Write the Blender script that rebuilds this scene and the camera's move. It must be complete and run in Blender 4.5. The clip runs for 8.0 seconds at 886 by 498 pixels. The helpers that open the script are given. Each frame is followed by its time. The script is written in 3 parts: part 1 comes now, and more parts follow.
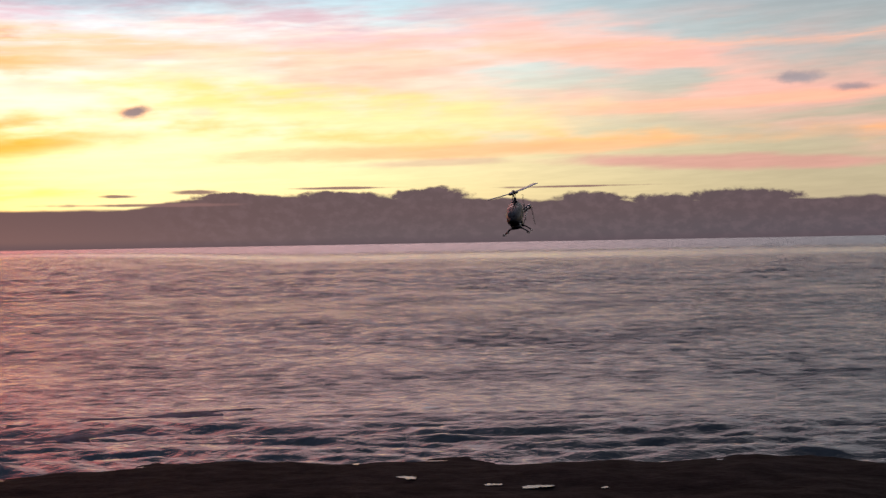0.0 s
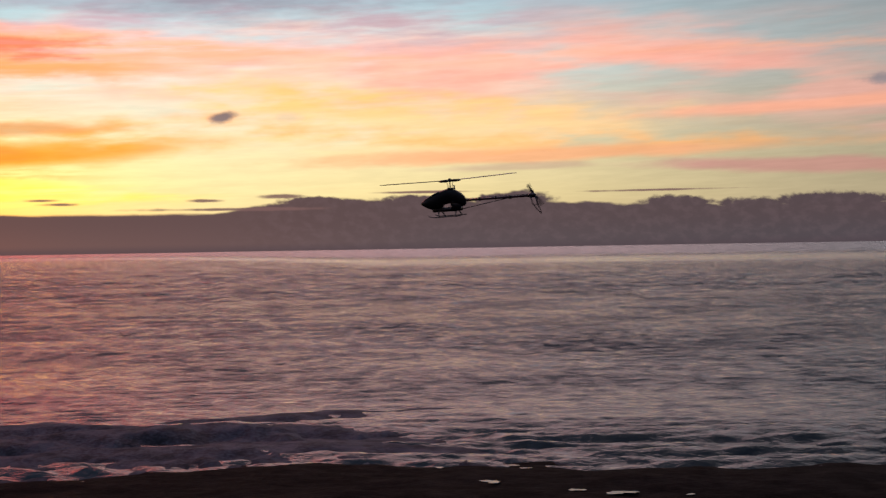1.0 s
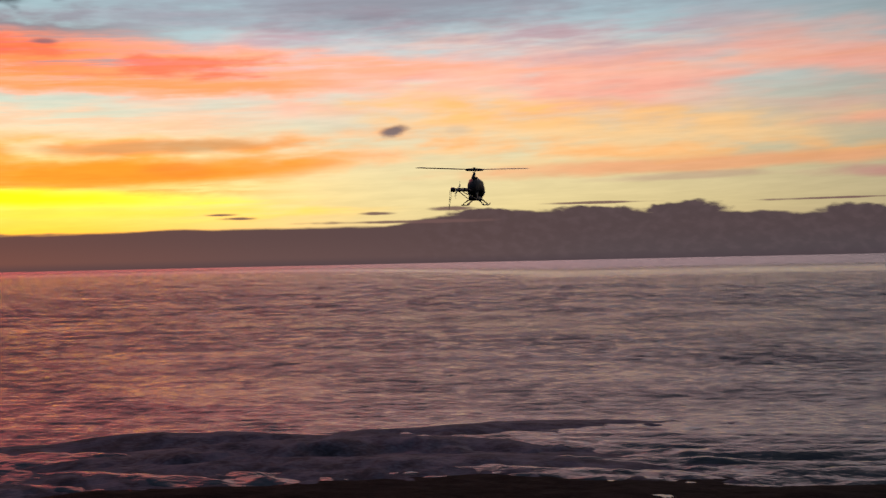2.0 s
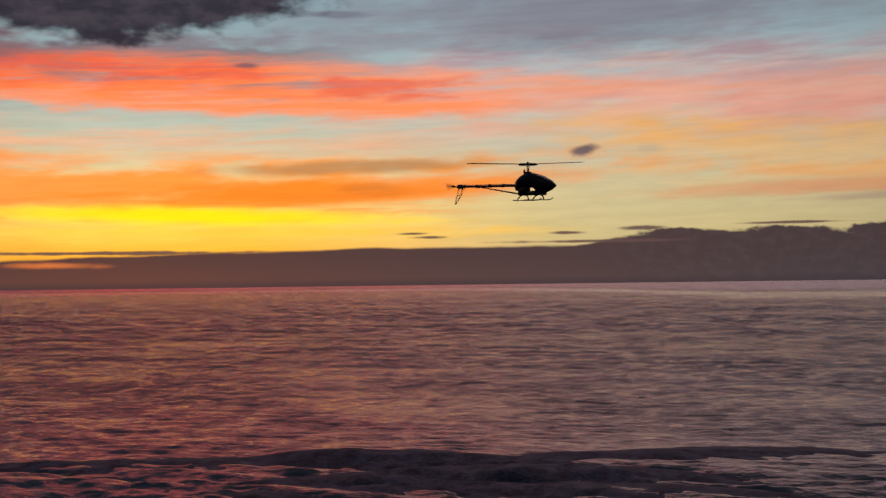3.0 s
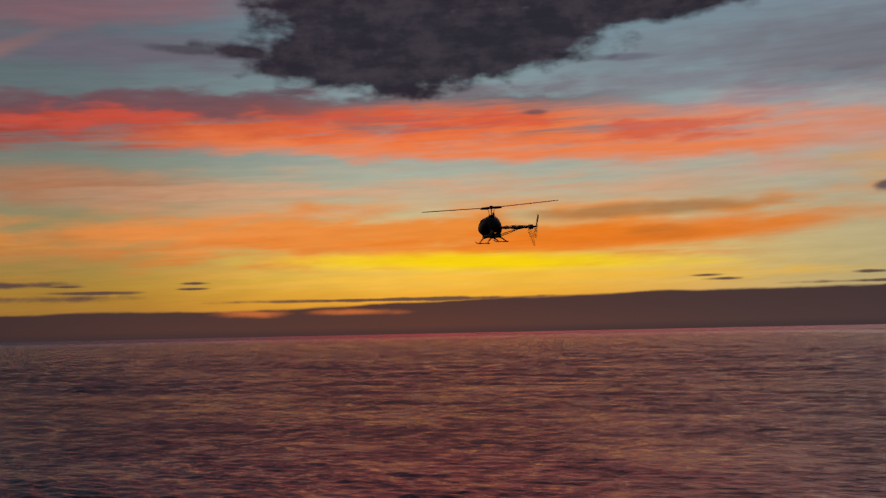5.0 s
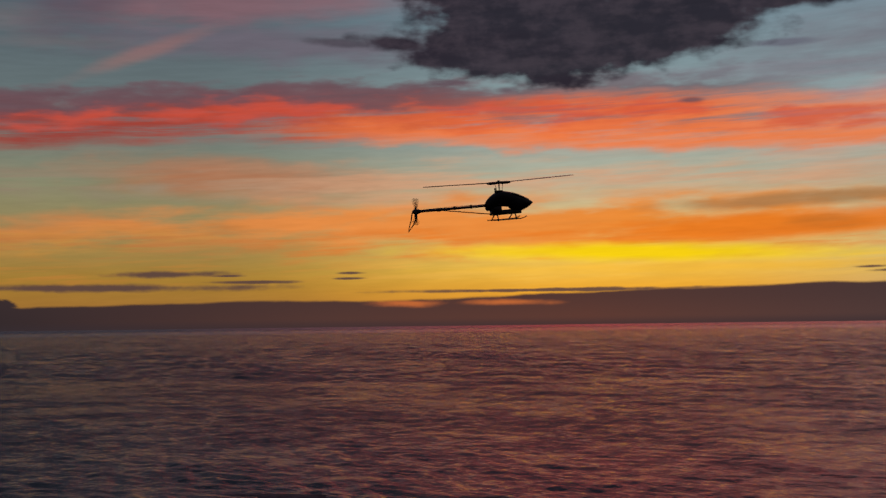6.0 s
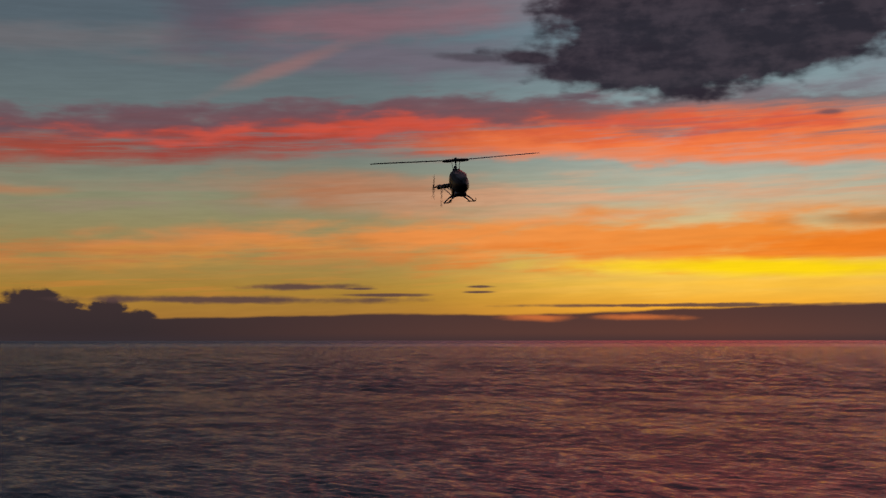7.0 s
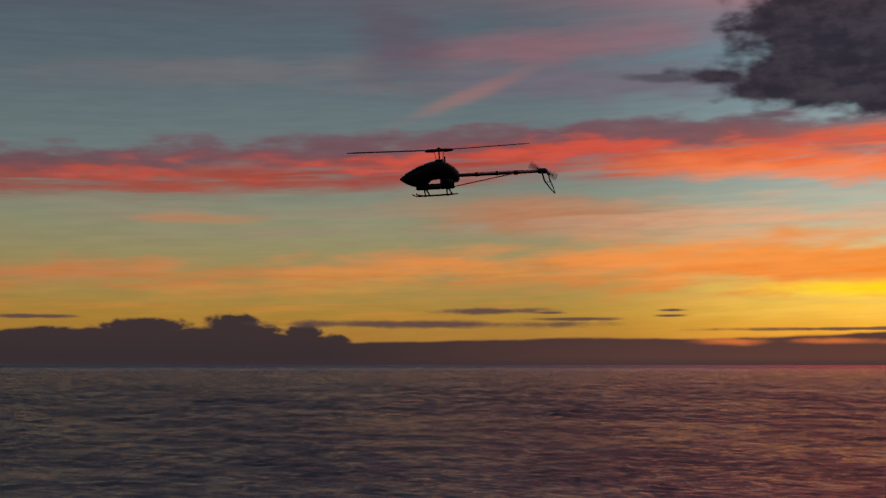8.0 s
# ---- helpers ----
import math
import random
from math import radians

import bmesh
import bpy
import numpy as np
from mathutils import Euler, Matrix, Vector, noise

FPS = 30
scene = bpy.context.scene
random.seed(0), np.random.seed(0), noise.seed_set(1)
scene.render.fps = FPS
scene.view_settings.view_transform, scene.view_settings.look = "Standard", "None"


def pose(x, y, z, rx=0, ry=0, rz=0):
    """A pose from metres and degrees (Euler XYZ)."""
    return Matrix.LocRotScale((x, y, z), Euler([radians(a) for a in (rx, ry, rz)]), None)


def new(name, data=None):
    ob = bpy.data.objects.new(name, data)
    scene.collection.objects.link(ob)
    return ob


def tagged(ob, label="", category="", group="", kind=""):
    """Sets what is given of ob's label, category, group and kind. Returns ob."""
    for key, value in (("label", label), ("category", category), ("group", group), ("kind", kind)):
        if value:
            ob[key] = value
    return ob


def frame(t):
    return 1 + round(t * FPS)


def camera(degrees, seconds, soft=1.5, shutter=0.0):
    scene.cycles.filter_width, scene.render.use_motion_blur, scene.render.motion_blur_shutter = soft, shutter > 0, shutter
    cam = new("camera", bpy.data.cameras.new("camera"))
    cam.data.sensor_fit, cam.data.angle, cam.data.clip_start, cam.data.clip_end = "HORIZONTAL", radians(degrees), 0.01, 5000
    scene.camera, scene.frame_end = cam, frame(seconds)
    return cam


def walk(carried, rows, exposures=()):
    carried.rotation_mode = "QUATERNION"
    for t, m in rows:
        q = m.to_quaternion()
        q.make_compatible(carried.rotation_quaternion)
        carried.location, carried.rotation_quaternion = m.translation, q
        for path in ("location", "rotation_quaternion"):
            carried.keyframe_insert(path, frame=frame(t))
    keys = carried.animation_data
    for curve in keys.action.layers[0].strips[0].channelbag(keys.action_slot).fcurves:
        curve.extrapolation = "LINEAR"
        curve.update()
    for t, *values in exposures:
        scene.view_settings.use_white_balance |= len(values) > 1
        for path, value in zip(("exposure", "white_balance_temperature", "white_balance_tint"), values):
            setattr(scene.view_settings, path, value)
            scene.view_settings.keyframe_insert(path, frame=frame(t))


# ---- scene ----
# The camera stands on a low rocky shore, five metres above the sea, and pans left.
EYE = 5.0
cam = camera(38.9, 8.0, soft=1.35, shutter=0.35)
# seconds, yaw, pitch, lean
PAN = [
    (0.0, 0.00, -0.33, 1.03),
    (0.5, 1.43, -0.35, 1.62),
    (1.0, 3.82, -0.09, 0.96),
    (1.5, 6.33, 0.20, 1.55),
    (2.0, 11.55, 0.57, 1.25),
    (2.2, 13.86, 0.76, 1.20),
    (3.3, 22.69, 2.00, 1.19),
    (3.5, 24.62, 2.25, 1.64),
    (3.7, 26.06, 2.41, 1.22),
    (4.2, 30.48, 2.95, 0.64),
    (5.3, 34.98, 3.79, 1.50),
    (5.5, 36.74, 3.49, 1.64),
    (6.0, 40.41, 3.45, 0.71),
    (6.5, 43.50, 3.70, 0.32),
    (7.0, 46.35, 4.12, 0.05),
    (7.5, 50.25, 4.58, -0.05),
    (8.0, 55.00, 5.22, -0.03),
]
EXPOSURES = [(0.0, 1.18), (0.5, 0.96), (1.0, 0.79), (1.5, 0.66), (2.0, 0.54), (3.5, -0.12), (4.2, -0.27), (5.5, -0.38), (7.0, -0.28), (8.0, -0.2)]
walk(cam, [(t, pose(0, 0, EYE, 90 + pitch, 0, yaw) @ pose(0, 0, 0, 0, 0, -lean)) for t, yaw, pitch, lean in PAN], EXPOSURES)


# ---- node helpers ----
class V:
    """A value in a node tree, with arithmetic."""

    def __init__(self, tree, socket):
        self.tree, self.socket = tree, socket

    def op(self, kind, *others, clamp=False):
        n = self.tree.nodes.new("ShaderNodeMath")
        n.operation, n.use_clamp = kind, clamp
        for i, v in enumerate((self, *others)):
            put(self.tree, n.inputs[i], v)
        return V(self.tree, n.outputs[0])

    def __add__(self, o): return self.op("ADD", o)
    def __sub__(self, o): return self.op("SUBTRACT", o)
    def __mul__(self, o): return self.op("MULTIPLY", o)
    def __truediv__(self, o): return self.op("DIVIDE", o)
    def __rsub__(self, o): return (self * -1.0) + o
    def __radd__(self, o): return self.op("ADD", o)
    def __rmul__(self, o): return self.op("MULTIPLY", o)
    def max(self, o): return self.op("MAXIMUM", o)
    def min(self, o): return self.op("MINIMUM", o)

    def step(self, a, b, lo=0.0, hi=1.0):
        n = self.tree.nodes.new("ShaderNodeMapRange")
        n.interpolation_type = "SMOOTHSTEP"
        for i, v in enumerate((self, a, b, lo, hi)):
            put(self.tree, n.inputs[i], v)
        return V(self.tree, n.outputs[0])


def put(tree, socket, v):
    if isinstance(v, V):
        tree.links.new(v.socket, socket)
    else:
        socket.default_value = v


def combine(tree, x, y, z=0.0):
    n = tree.nodes.new("ShaderNodeCombineXYZ")
    for i, v in enumerate((x, y, z)):
        put(tree, n.inputs[i], v)
    return V(tree, n.outputs[0])


def noise_at(tree, vec, scale=1.0, detail=4.0, rough=0.55):
    n = tree.nodes.new("ShaderNodeTexNoise")
    put(tree, n.inputs["Vector"], vec)
    n.inputs["Scale"].default_value, n.inputs["Detail"].default_value, n.inputs["Roughness"].default_value = scale, detail, rough
    return V(tree, n.outputs[0])


def srgb(r, g, b):
    f = lambda c: c / 12.92 if c <= 0.04045 else ((c + 0.055) / 1.055) ** 2.4
    return (f(r / 255), f(g / 255), f(b / 255), 1.0)


def ramp(tree, v, lo, hi, stops):
    """Colours, or single values, over v from lo to hi."""
    n = tree.nodes.new("ShaderNodeValToRGB")
    put(tree, n.inputs[0], (v - lo) / (hi - lo))
    e = n.color_ramp.elements
    for i, (at, c) in enumerate(stops):
        el = e[i] if i < 2 else e.new(1.0)
        el.position = (at - lo) / (hi - lo)
        el.color = c if isinstance(c, tuple) else (c, c, c, 1.0)
    return V(tree, n.outputs[0])


def mix(tree, fac, a, b):
    n = tree.nodes.new("ShaderNodeMix")
    n.data_type = "RGBA"
    put(tree, n.inputs[0], fac), put(tree, n.inputs[6], a), put(tree, n.inputs[7], b)
    return V(tree, n.outputs[2])


def spot_group():
    """A node group: the soft mask of one tilted oval in the sky."""
    t = bpy.data.node_groups.new("cloud_spot", "ShaderNodeTree")
    for name in ("az", "el", "a", "e", "ra", "re", "tilt", "warp", "lo", "hi"):
        t.interface.new_socket(name, in_out="INPUT", socket_type="NodeSocketFloat")
    t.interface.new_socket("mask", in_out="OUTPUT", socket_type="NodeSocketFloat")
    g, o = t.nodes.new("NodeGroupInput"), t.nodes.new("NodeGroupOutput")
    az, el, a, e, ra, re, tilt, warp, lo, hi = (V(t, g.outputs[i]) for i in range(10))
    u, v = az - a, el - e
    p, q = (u + v * tilt) / ra, (v - u * tilt) / re
    d = (p * p + q * q).op("SQRT") + warp
    put(t, o.inputs[0], (1.0 - d).step(lo, hi))
    return t


SPOT = spot_group()


# ---- the evening sky, some minutes after sunset: it is the only light ----
def make_sky():
    world = bpy.data.worlds.new("evening_sky")
    world.use_nodes = True
    t = world.node_tree
    t.nodes.clear()
    co = t.nodes.new("ShaderNodeTexCoord")
    sep = t.nodes.new("ShaderNodeSeparateXYZ")
    t.links.new(co.outputs["Generated"], sep.inputs[0])
    x, y, z = (V(t, sep.outputs[i]) for i in range(3))
    az = (x * -1.0).op("ARCTAN2", y) * 57.29578
    el = z.min(0.9999).max(-0.9999).op("ARCSINE") * 57.29578

    def fbm(sa, se, dx=0.0, detail=5.0, rough=0.55):
        return noise_at(t, combine(t, az * sa + dx, (el + az * 0.035) * se, dx), 1.0, detail, rough)

    # the wind draws every cloud out sideways: one slow warp and one fine one
    slow = fbm(0.10, 0.25, 3.1, 3.0) - 0.5
    fine = fbm(0.42, 1.5, 9.7, 4.5, 0.52) - 0.5
    puffy = fbm(1.1, 1.5, 5.3, 6.0, 0.6) - 0.5
    streak = fbm(0.11, 0.8, 1.9, 4.0, 0.5)
    streak_b = fbm(0.2, 1.0, 7.7, 4.5, 0.52)

    # clear air: by height, on the sunset side and away from it
    glow = ramp(t, el, 0, 90, [(0, srgb(240, 140, 44)), (1.6, srgb(246, 174, 52)), (2.6, srgb(250, 200, 80)), (4.2, srgb(234, 190, 112)), (6.5, srgb(184, 184, 160)), (9, srgb(146, 164, 164)), (14, srgb(118, 142, 154)), (20, srgb(150, 118, 124)), (35, srgb(106, 100, 114)), (90, srgb(78, 90, 112))])
    east = ramp(t, el, 0, 90, [(0, srgb(202, 168, 124)), (2.2, srgb(206, 186, 132)), (4, srgb(206, 190, 144)), (6.5, srgb(192, 186, 164)), (8.5, srgb(182, 194, 192)), (11, srgb(152, 174, 182)), (15, srgb(130, 142, 156)), (20, srgb(142, 128, 138)), (35, srgb(108, 108, 122)), (90, srgb(78, 90, 112))])
    east = mix(t, az.step(10.0, -20.0, 0.0, 0.6), east, srgb(112, 108, 108))
    west = ramp(t, el, 0, 90, [(0, srgb(164, 108, 52)), (2.2, srgb(166, 126, 52)), (4, srgb(154, 136, 84)), (6.5, srgb(136, 137, 110)), (9, srgb(108, 121, 121)), (14, srgb(86, 99, 108)), (30, srgb(72, 76, 90)), (90, srgb(78, 90, 112))])
    dusk = ramp(t, el, 0, 90, [(0, srgb(46, 48, 60)), (10, srgb(56, 58, 72)), (30, srgb(62, 68, 86)), (90, srgb(78, 90, 112))])
    col = mix(t, az.step(30.0, 12.0), glow, east)
    col = mix(t, az.step(33.0, 52.0), col, west)
    behind = (az - 22.0).op("ABSOLUTE").step(55.0, 120.0)
    col = mix(t, behind, col, dusk)

    def layer(col, mask, paint, strength=1.0):
        return mix(t, mask.op("MULTIPLY", strength, clamp=True), col, paint)

    def band(centre, half, soft, warp):
        """Mask of a long cloud whose middle height and half depth change with the azimuth."""
        d = (el - centre + warp).op("ABSOLUTE")
        return (half - d).step(soft * -1.0, soft)

    def spot(a, e, ra, re, tilt=0.0, warp=0.0, edge=0.35):
        """Mask of one ragged cloud at azimuth a, height e."""
        n = t.nodes.new("ShaderNodeGroup")
        n.node_tree = SPOT
        for i, v in enumerate((az, el, a, e, ra, re, tilt, warp, -edge, edge)):
            put(t, n.inputs[i], v)
        return V(t, n.outputs[0])

    # unseen high cloud added above the view to colour the sea's reflections
    added_veil = fbm(0.05, 0.12, 21.0, 5.0).step(0.28, 0.52) * el.step(14.5, 18.0) * el.step(60.0, 32.0)
    rosy = ramp(t, az, -60, 90, [(-60, srgb(140, 138, 146)), (-20, srgb(162, 160, 166)), (4, srgb(222, 178, 178)), (13, srgb(226, 166, 160)), (23, srgb(238, 126, 114)), (35, srgb(230, 100, 96)), (44, srgb(152, 94, 100)), (53, srgb(98, 84, 92)), (64, srgb(80, 76, 86)), (90, srgb(70, 70, 84))])
    col = layer(col, added_veil, mix(t, behind, rosy, srgb(74, 72, 86)), 0.97)

    # pink and salmon clouds on the far side of the sunset
    pink_c = ramp(t, az, -30, 40, [(-30, srgb(184, 142, 136)), (-6, srgb(220, 164, 146)), (8, srgb(238, 166, 138)), (25, srgb(240, 144, 110)), (40, srgb(226, 112, 84))])
    m = band(ramp(t, az, -30, 30, [(-30, 0.5), (-16, 0.60), (-8, 0.80), (0, 0.84), (10, 0.84), (22, 0.86), (30, 0.86)]) * 10.0, 1.35, 1.3, slow * 2.5 + fine * 1.6)
    m = m * streak.step(0.36, 0.58) * az.step(27.0, 18.0)
    col = layer(col, m, pink_c, 0.85)
    m = band(8.2, 1.6, 1.6, slow * 3.0) * fbm(0.13, 0.8, 14.0, 4.0, 0.5).step(0.42, 0.64) * az.step(-22.0, -6.0) * az.step(22.0, 10.0)
    col = layer(col, m, srgb(220, 146, 130), 0.7)
    m = band(10.3, 0.9, 0.9, slow * 2.0 + fine) * fbm(0.12, 0.9, 31.0).step(0.42, 0.6) * az.step(-6.0, 4.0) * az.step(30.0, 20.0)
    col = layer(col, m, srgb(168, 138, 146), 0.8)
    # the orange tongue under them, and the long peach streaks above the bank
    m = spot(7.5, 6.7, 9.0, 0.75, 0.07, slow * 1.4 + fine * 1.4, 0.6) * streak_b.step(0.32, 0.56, 0.25, 1.0)
    col = layer(col, m, srgb(232, 172, 104), 0.9)
    m = spot(3.5, 5.2, 9.0, 1.0, -0.03, slow * 1.2 + fine * 1.2, 0.6) * streak_b.step(0.3, 0.55)
    col = layer(col, m, srgb(226, 184, 130), 0.7)
    m = spot(-1.0, 4.15, 10.5, 0.32, -0.02, slow * 0.8 + fine * 1.3, 0.55)
    col = layer(col, m, srgb(212, 150, 108), 0.85)
    m = spot(-13.5, 3.35, 8.0, 0.3, 0.03, slow * 0.8 + fine * 1.2, 0.5)
    col = layer(col, m, srgb(176, 132, 120), 0.95)
    m = spot(-13.0, 6.0, 7.0, 0.25, -0.03, slow + fine * 1.2, 0.6)
    col = layer(col, m, srgb(224, 156, 128), 0.8)
    m = spot(0.5, 3.6, 3.5, 0.16, -0.02, fine * 1.2, 0.5)
    col = layer(col, m, srgb(168, 140, 120), 0.6)

    # orange sheets over the place where the sun went down
    m = band(ramp(t, az, 0, 80, [(0, 0.46), (14, 0.54), (22, 0.46), (30, 0.46), (42, 0.46), (52, 0.45), (66, 0.40), (80, 0.40)]) * 10.0,
             ramp(t, az, 0, 80, [(0, 0.0), (14, 0.02), (18, 0.07), (25, 0.115), (40, 0.115), (52, 0.06), (64, 0.04), (80, 0.04)]) * 10.0, 0.55, slow * 1.0 + fine * 1.3)
    sheet = m * streak_b.step(0.30, 0.56)
    col = layer(col, sheet, ramp(t, az, 0, 80, [(0, srgb(232, 156, 84)), (16, srgb(238, 146, 66)), (30, srgb(242, 140, 48)), (44, srgb(236, 142, 68)), (60, srgb(206, 130, 76)), (80, srgb(180, 118, 78))]), 0.95)
    m = spot(25.0, 4.2, 9.0, 0.55, -0.05, slow * 0.8 + fine * 1.1, 0.5) * streak.step(0.3, 0.5)
    col = layer(col, m, srgb(244, 128, 34), 0.85)
    m = spot(24.3, 5.35, 5.5, 0.28, -0.03, slow * 0.5 + fine * 1.0, 0.6)
    col = layer(col, m, srgb(172, 128, 84), 0.8)
    m = spot(23.5, 4.3, 1.6, 0.3, -0.03, fine * 1.2, 0.6)
    col = layer(col, m, srgb(196, 112, 44), 0.6)
    m = spot(49.8, 6.7, 6.0, 0.85, 0.05, slow * 1.2 + fine * 1.4, 0.7)
    col = layer(col, m, srgb(184, 112, 76), 0.75)
    m = spot(40.0, 6.0, 7.0, 0.5, -0.02, slow + fine * 1.5, 0.8) * streak.step(0.35, 0.6)
    col = layer(col, m, srgb(222, 160, 120), 0.7)
    m = spot(60.0, 3.7, 8.0, 0.55, -0.05, slow + fine * 1.4, 0.8) * streak_b.step(0.35, 0.6)
    col = layer(col, m, srgb(206, 140, 62), 0.7)
    m = band(6.55, 0.55, 0.6, slow * 1.5 + fine * 1.8) * fbm(0.1, 1.7, 51.0, 6.0, 0.6).step(0.36, 0.58) * az.step(16.0, 24.0)
    col = layer(col, m, mix(t, az.step(40.0, 56.0), srgb(220, 162, 124), srgb(150, 132, 112)), 0.75)
    m = band(3.7, 0.5, 0.5, slow * 1.0 + fine * 1.8) * fbm(0.13, 2.1, 61.0, 6.0, 0.6).step(0.42, 0.60) * az.step(17.0, 23.0)
    col = layer(col, m, mix(t, az.step(38.0, 54.0), srgb(238, 124, 36), srgb(190, 120, 66)), 0.75)
    m = band(2.5, 0.4, 0.4, fine * 1.4) * fbm(0.15, 2.6, 71.0, 6.0, 0.6).step(0.46, 0.62) * az.step(12.0, 20.0)
    col = layer(col, m, mix(t, az.step(36.0, 50.0), srgb(250, 196, 84), srgb(196, 128, 58)), 0.6)
    # the burning yellow strip
    m = spot(31.5, 3.15, 7.5, 0.36, 0.02, slow * 0.5 + fine * 0.9, 0.7)
    col = layer(col, m, srgb(255, 214, 20), 1.0)
    m = spot(28.0, 2.45, 9.0, 0.2, 0.0, fine * 1.6, 0.7)
    col = layer(col, m, srgb(252, 190, 60), 0.7)

    # the long red band, grey along its upper edge
    centre = ramp(t, az, 0, 90, [(0, 0.86), (10, 0.88), (18, 0.86), (28, 0.90), (37, 0.915), (42, 0.945), (48, 0.96), (55, 0.915), (65, 0.85), (75, 0.81), (90, 0.70)]) * 10.0
    half = ramp(t, az, 0, 90, [(0, 0.0), (9, 0.01), (15, 0.07), (24, 0.125), (34, 0.115), (44, 0.095), (56, 0.085), (66, 0.08), (90, 0.07)]) * 10.0
    warp = slow * 0.9 + fine * 1.0
    m = band(centre + half * 0.75, half * 0.9, 0.4, slow * 1.4 + fine * 2.4) * az.step(20.0, 30.0)
    col = layer(col, m, srgb(112, 94, 100), 0.8)
    m = band(centre, half, 0.5, warp) * fbm(0.13, 2.4, 41.0, 6.0, 0.62).step(0.32, 0.58, 0.2, 1.0)
    paint = ramp(t, az, 0, 90, [(0, srgb(224, 156, 126)), (16, srgb(232, 156, 126)), (22, srgb(238, 144, 104)), (29, srgb(240, 124, 74)), (38, srgb(230, 108, 64)), (48, srgb(172, 72, 58)), (58, srgb(154, 66, 58)), (66, srgb(160, 76, 62)), (90, srgb(120, 80, 84))])
    col = layer(col, m, paint, 1.0)
    m = band(centre + half * 0.95, half * 0.5, 0.4, slow + fine * 2.0) * az.step(34.0, 42.0)
    col = layer(col, m, srgb(104, 78, 86), 0.8)
    m = band(centre + 0.35, half * 0.4, 0.3, fine * 1.8 + slow) * az.step(14.0, 20.0) * streak_b.step(0.42, 0.6)
    col = layer(col, m, srgb(216, 82, 60), 0.65)
    m = band(centre - half * 0.75, half * 0.35, 0.3, fine * 1.5 - slow * 0.6) * az.step(14.0, 20.0) * az.step(52.0, 40.0)
    col = layer(col, m, srgb(250, 132, 72), 0.6)

    # grey wisps between the band and the dark cloud
    m = spot(46.8, 12.7, 8.5, 0.75, 0.02, slow * 1.2 + fine * 1.8, 0.8)
    col = layer(col, m, srgb(108, 100, 112), 0.85)
    m = spot(63.5, 13.2, 7.0, 0.55, -0.06, slow + fine * 1.8, 0.8)
    col = layer(col, m, srgb(112, 108, 112), 0.7)
    m = spot(57.6, 12.5, 2.6, 0.24, -0.03, slow + fine * 1.8, 0.8)
    col = layer(col, m, srgb(110, 104, 108), 0.6)
    m = spot(53.8, 12.2, 2.8, 0.30, -0.38, fine * 1.0, 0.8)
    col = layer(col, m, srgb(160, 112, 106), 0.5)
    m = spot(23.5, 11.0, 7.0, 0.4, 0.0, slow + fine * 1.6, 0.8)
    col = layer(col, m, srgb(128, 128, 138), 0.6)
    m = spot(13.0, 12.0, 10.0, 1.3, 0.0, slow + fine * 1.6, 0.8)
    col = layer(col, m, srgb(122, 117, 128), 0.75)
    m = spot(25.0, 12.2, 1.2, 0.16, 0.02, fine * 1.2, 0.6)
    col = layer(col, m, srgb(104, 104, 118), 0.8)
    # the purple cloud at the upper left with its rosy side
    m = spot(49.0, 14.4, 6.5, 0.7, -0.05, slow + fine * 1.3, 0.7)
    col = layer(col, m, srgb(146, 96, 104), 0.6)
    m = spot(57.0, 14.6, 2.0, 1.9, 0.5, slow * 1.6 + fine * 1.8, 0.8)
    col = layer(col, m, srgb(92, 78, 92), 0.6)
    # the dark cumulus fragment
    billow = fbm(0.7, 1.1, 5.3, 3.5, 0.5) - 0.5
    ragged = slow * 0.5 + billow * 1.0 + puffy * 0.25 + fine * 0.3
    body = spot(35.9, 12.7, 6.4, 1.75, 0.0, ragged, 0.2).max(spot(36.5, 14.7, 5.4, 1.7, 0.0, ragged, 0.2)).max(spot(31.0, 13.3, 5.6, 1.6, -0.06, ragged, 0.22))
    body = body.max(spot(24.5, 14.5, 8.0, 0.8, -0.06, ragged, 0.26)).max(spot(42.5, 12.75, 2.2, 0.36, 0.1, ragged * 1.4, 0.45))
    body = body.max(spot(44.8, 12.8, 2.0, 0.2, 0.05, ragged, 0.5) * 0.6).max(spot(31.0, 15.4, 9.0, 1.2, -0.05, ragged, 0.24))
    dark = mix(t, (puffy * 0.6 + fine * 0.6 + 0.5).step(0.36, 0.66), srgb(40, 35, 45), srgb(62, 53, 62))
    col = layer(col, body, dark, 0.97)
    m = spot(40.3, 11.0, 0.9, 0.14, 0.0, fine * 1.4, 0.6).max(spot(37.4, 10.65, 0.6, 0.14, 0.0, fine * 1.4, 0.6)).max(spot(29.0, 9.9, 0.5, 0.12, 0.0, fine, 0.6))
    col = layer(col, m, srgb(96, 74, 84), 0.7)
    # two lone puffs
    m = spot(13.7, 5.95, 0.5, 0.19, -0.22, puffy * 1.6 + fine * 1.6, 0.7)
    col = layer(col, m, srgb(104, 92, 94), 0.95)
    m = spot(10.7, 6.0, 0.5, 0.22, 0.0, puffy * 1.5, 0.6)
    col = layer(col, m, srgb(190, 168, 140), 0.6)
    m = spot(-15.9, 6.95, 1.0, 0.22, 0.0, puffy * 1.8 + fine * 1.4, 0.7)
    col = layer(col, m, srgb(130, 122, 126), 0.9)

    m = spot(-18.2, 6.4, 0.8, 0.16, 0.0, puffy * 1.8, 0.7)
    col = layer(col, m, srgb(120, 112, 118), 0.8)
    m = spot(66.2, 6.5, 2.6, 0.2, 0.0, fine * 1.5, 0.7)
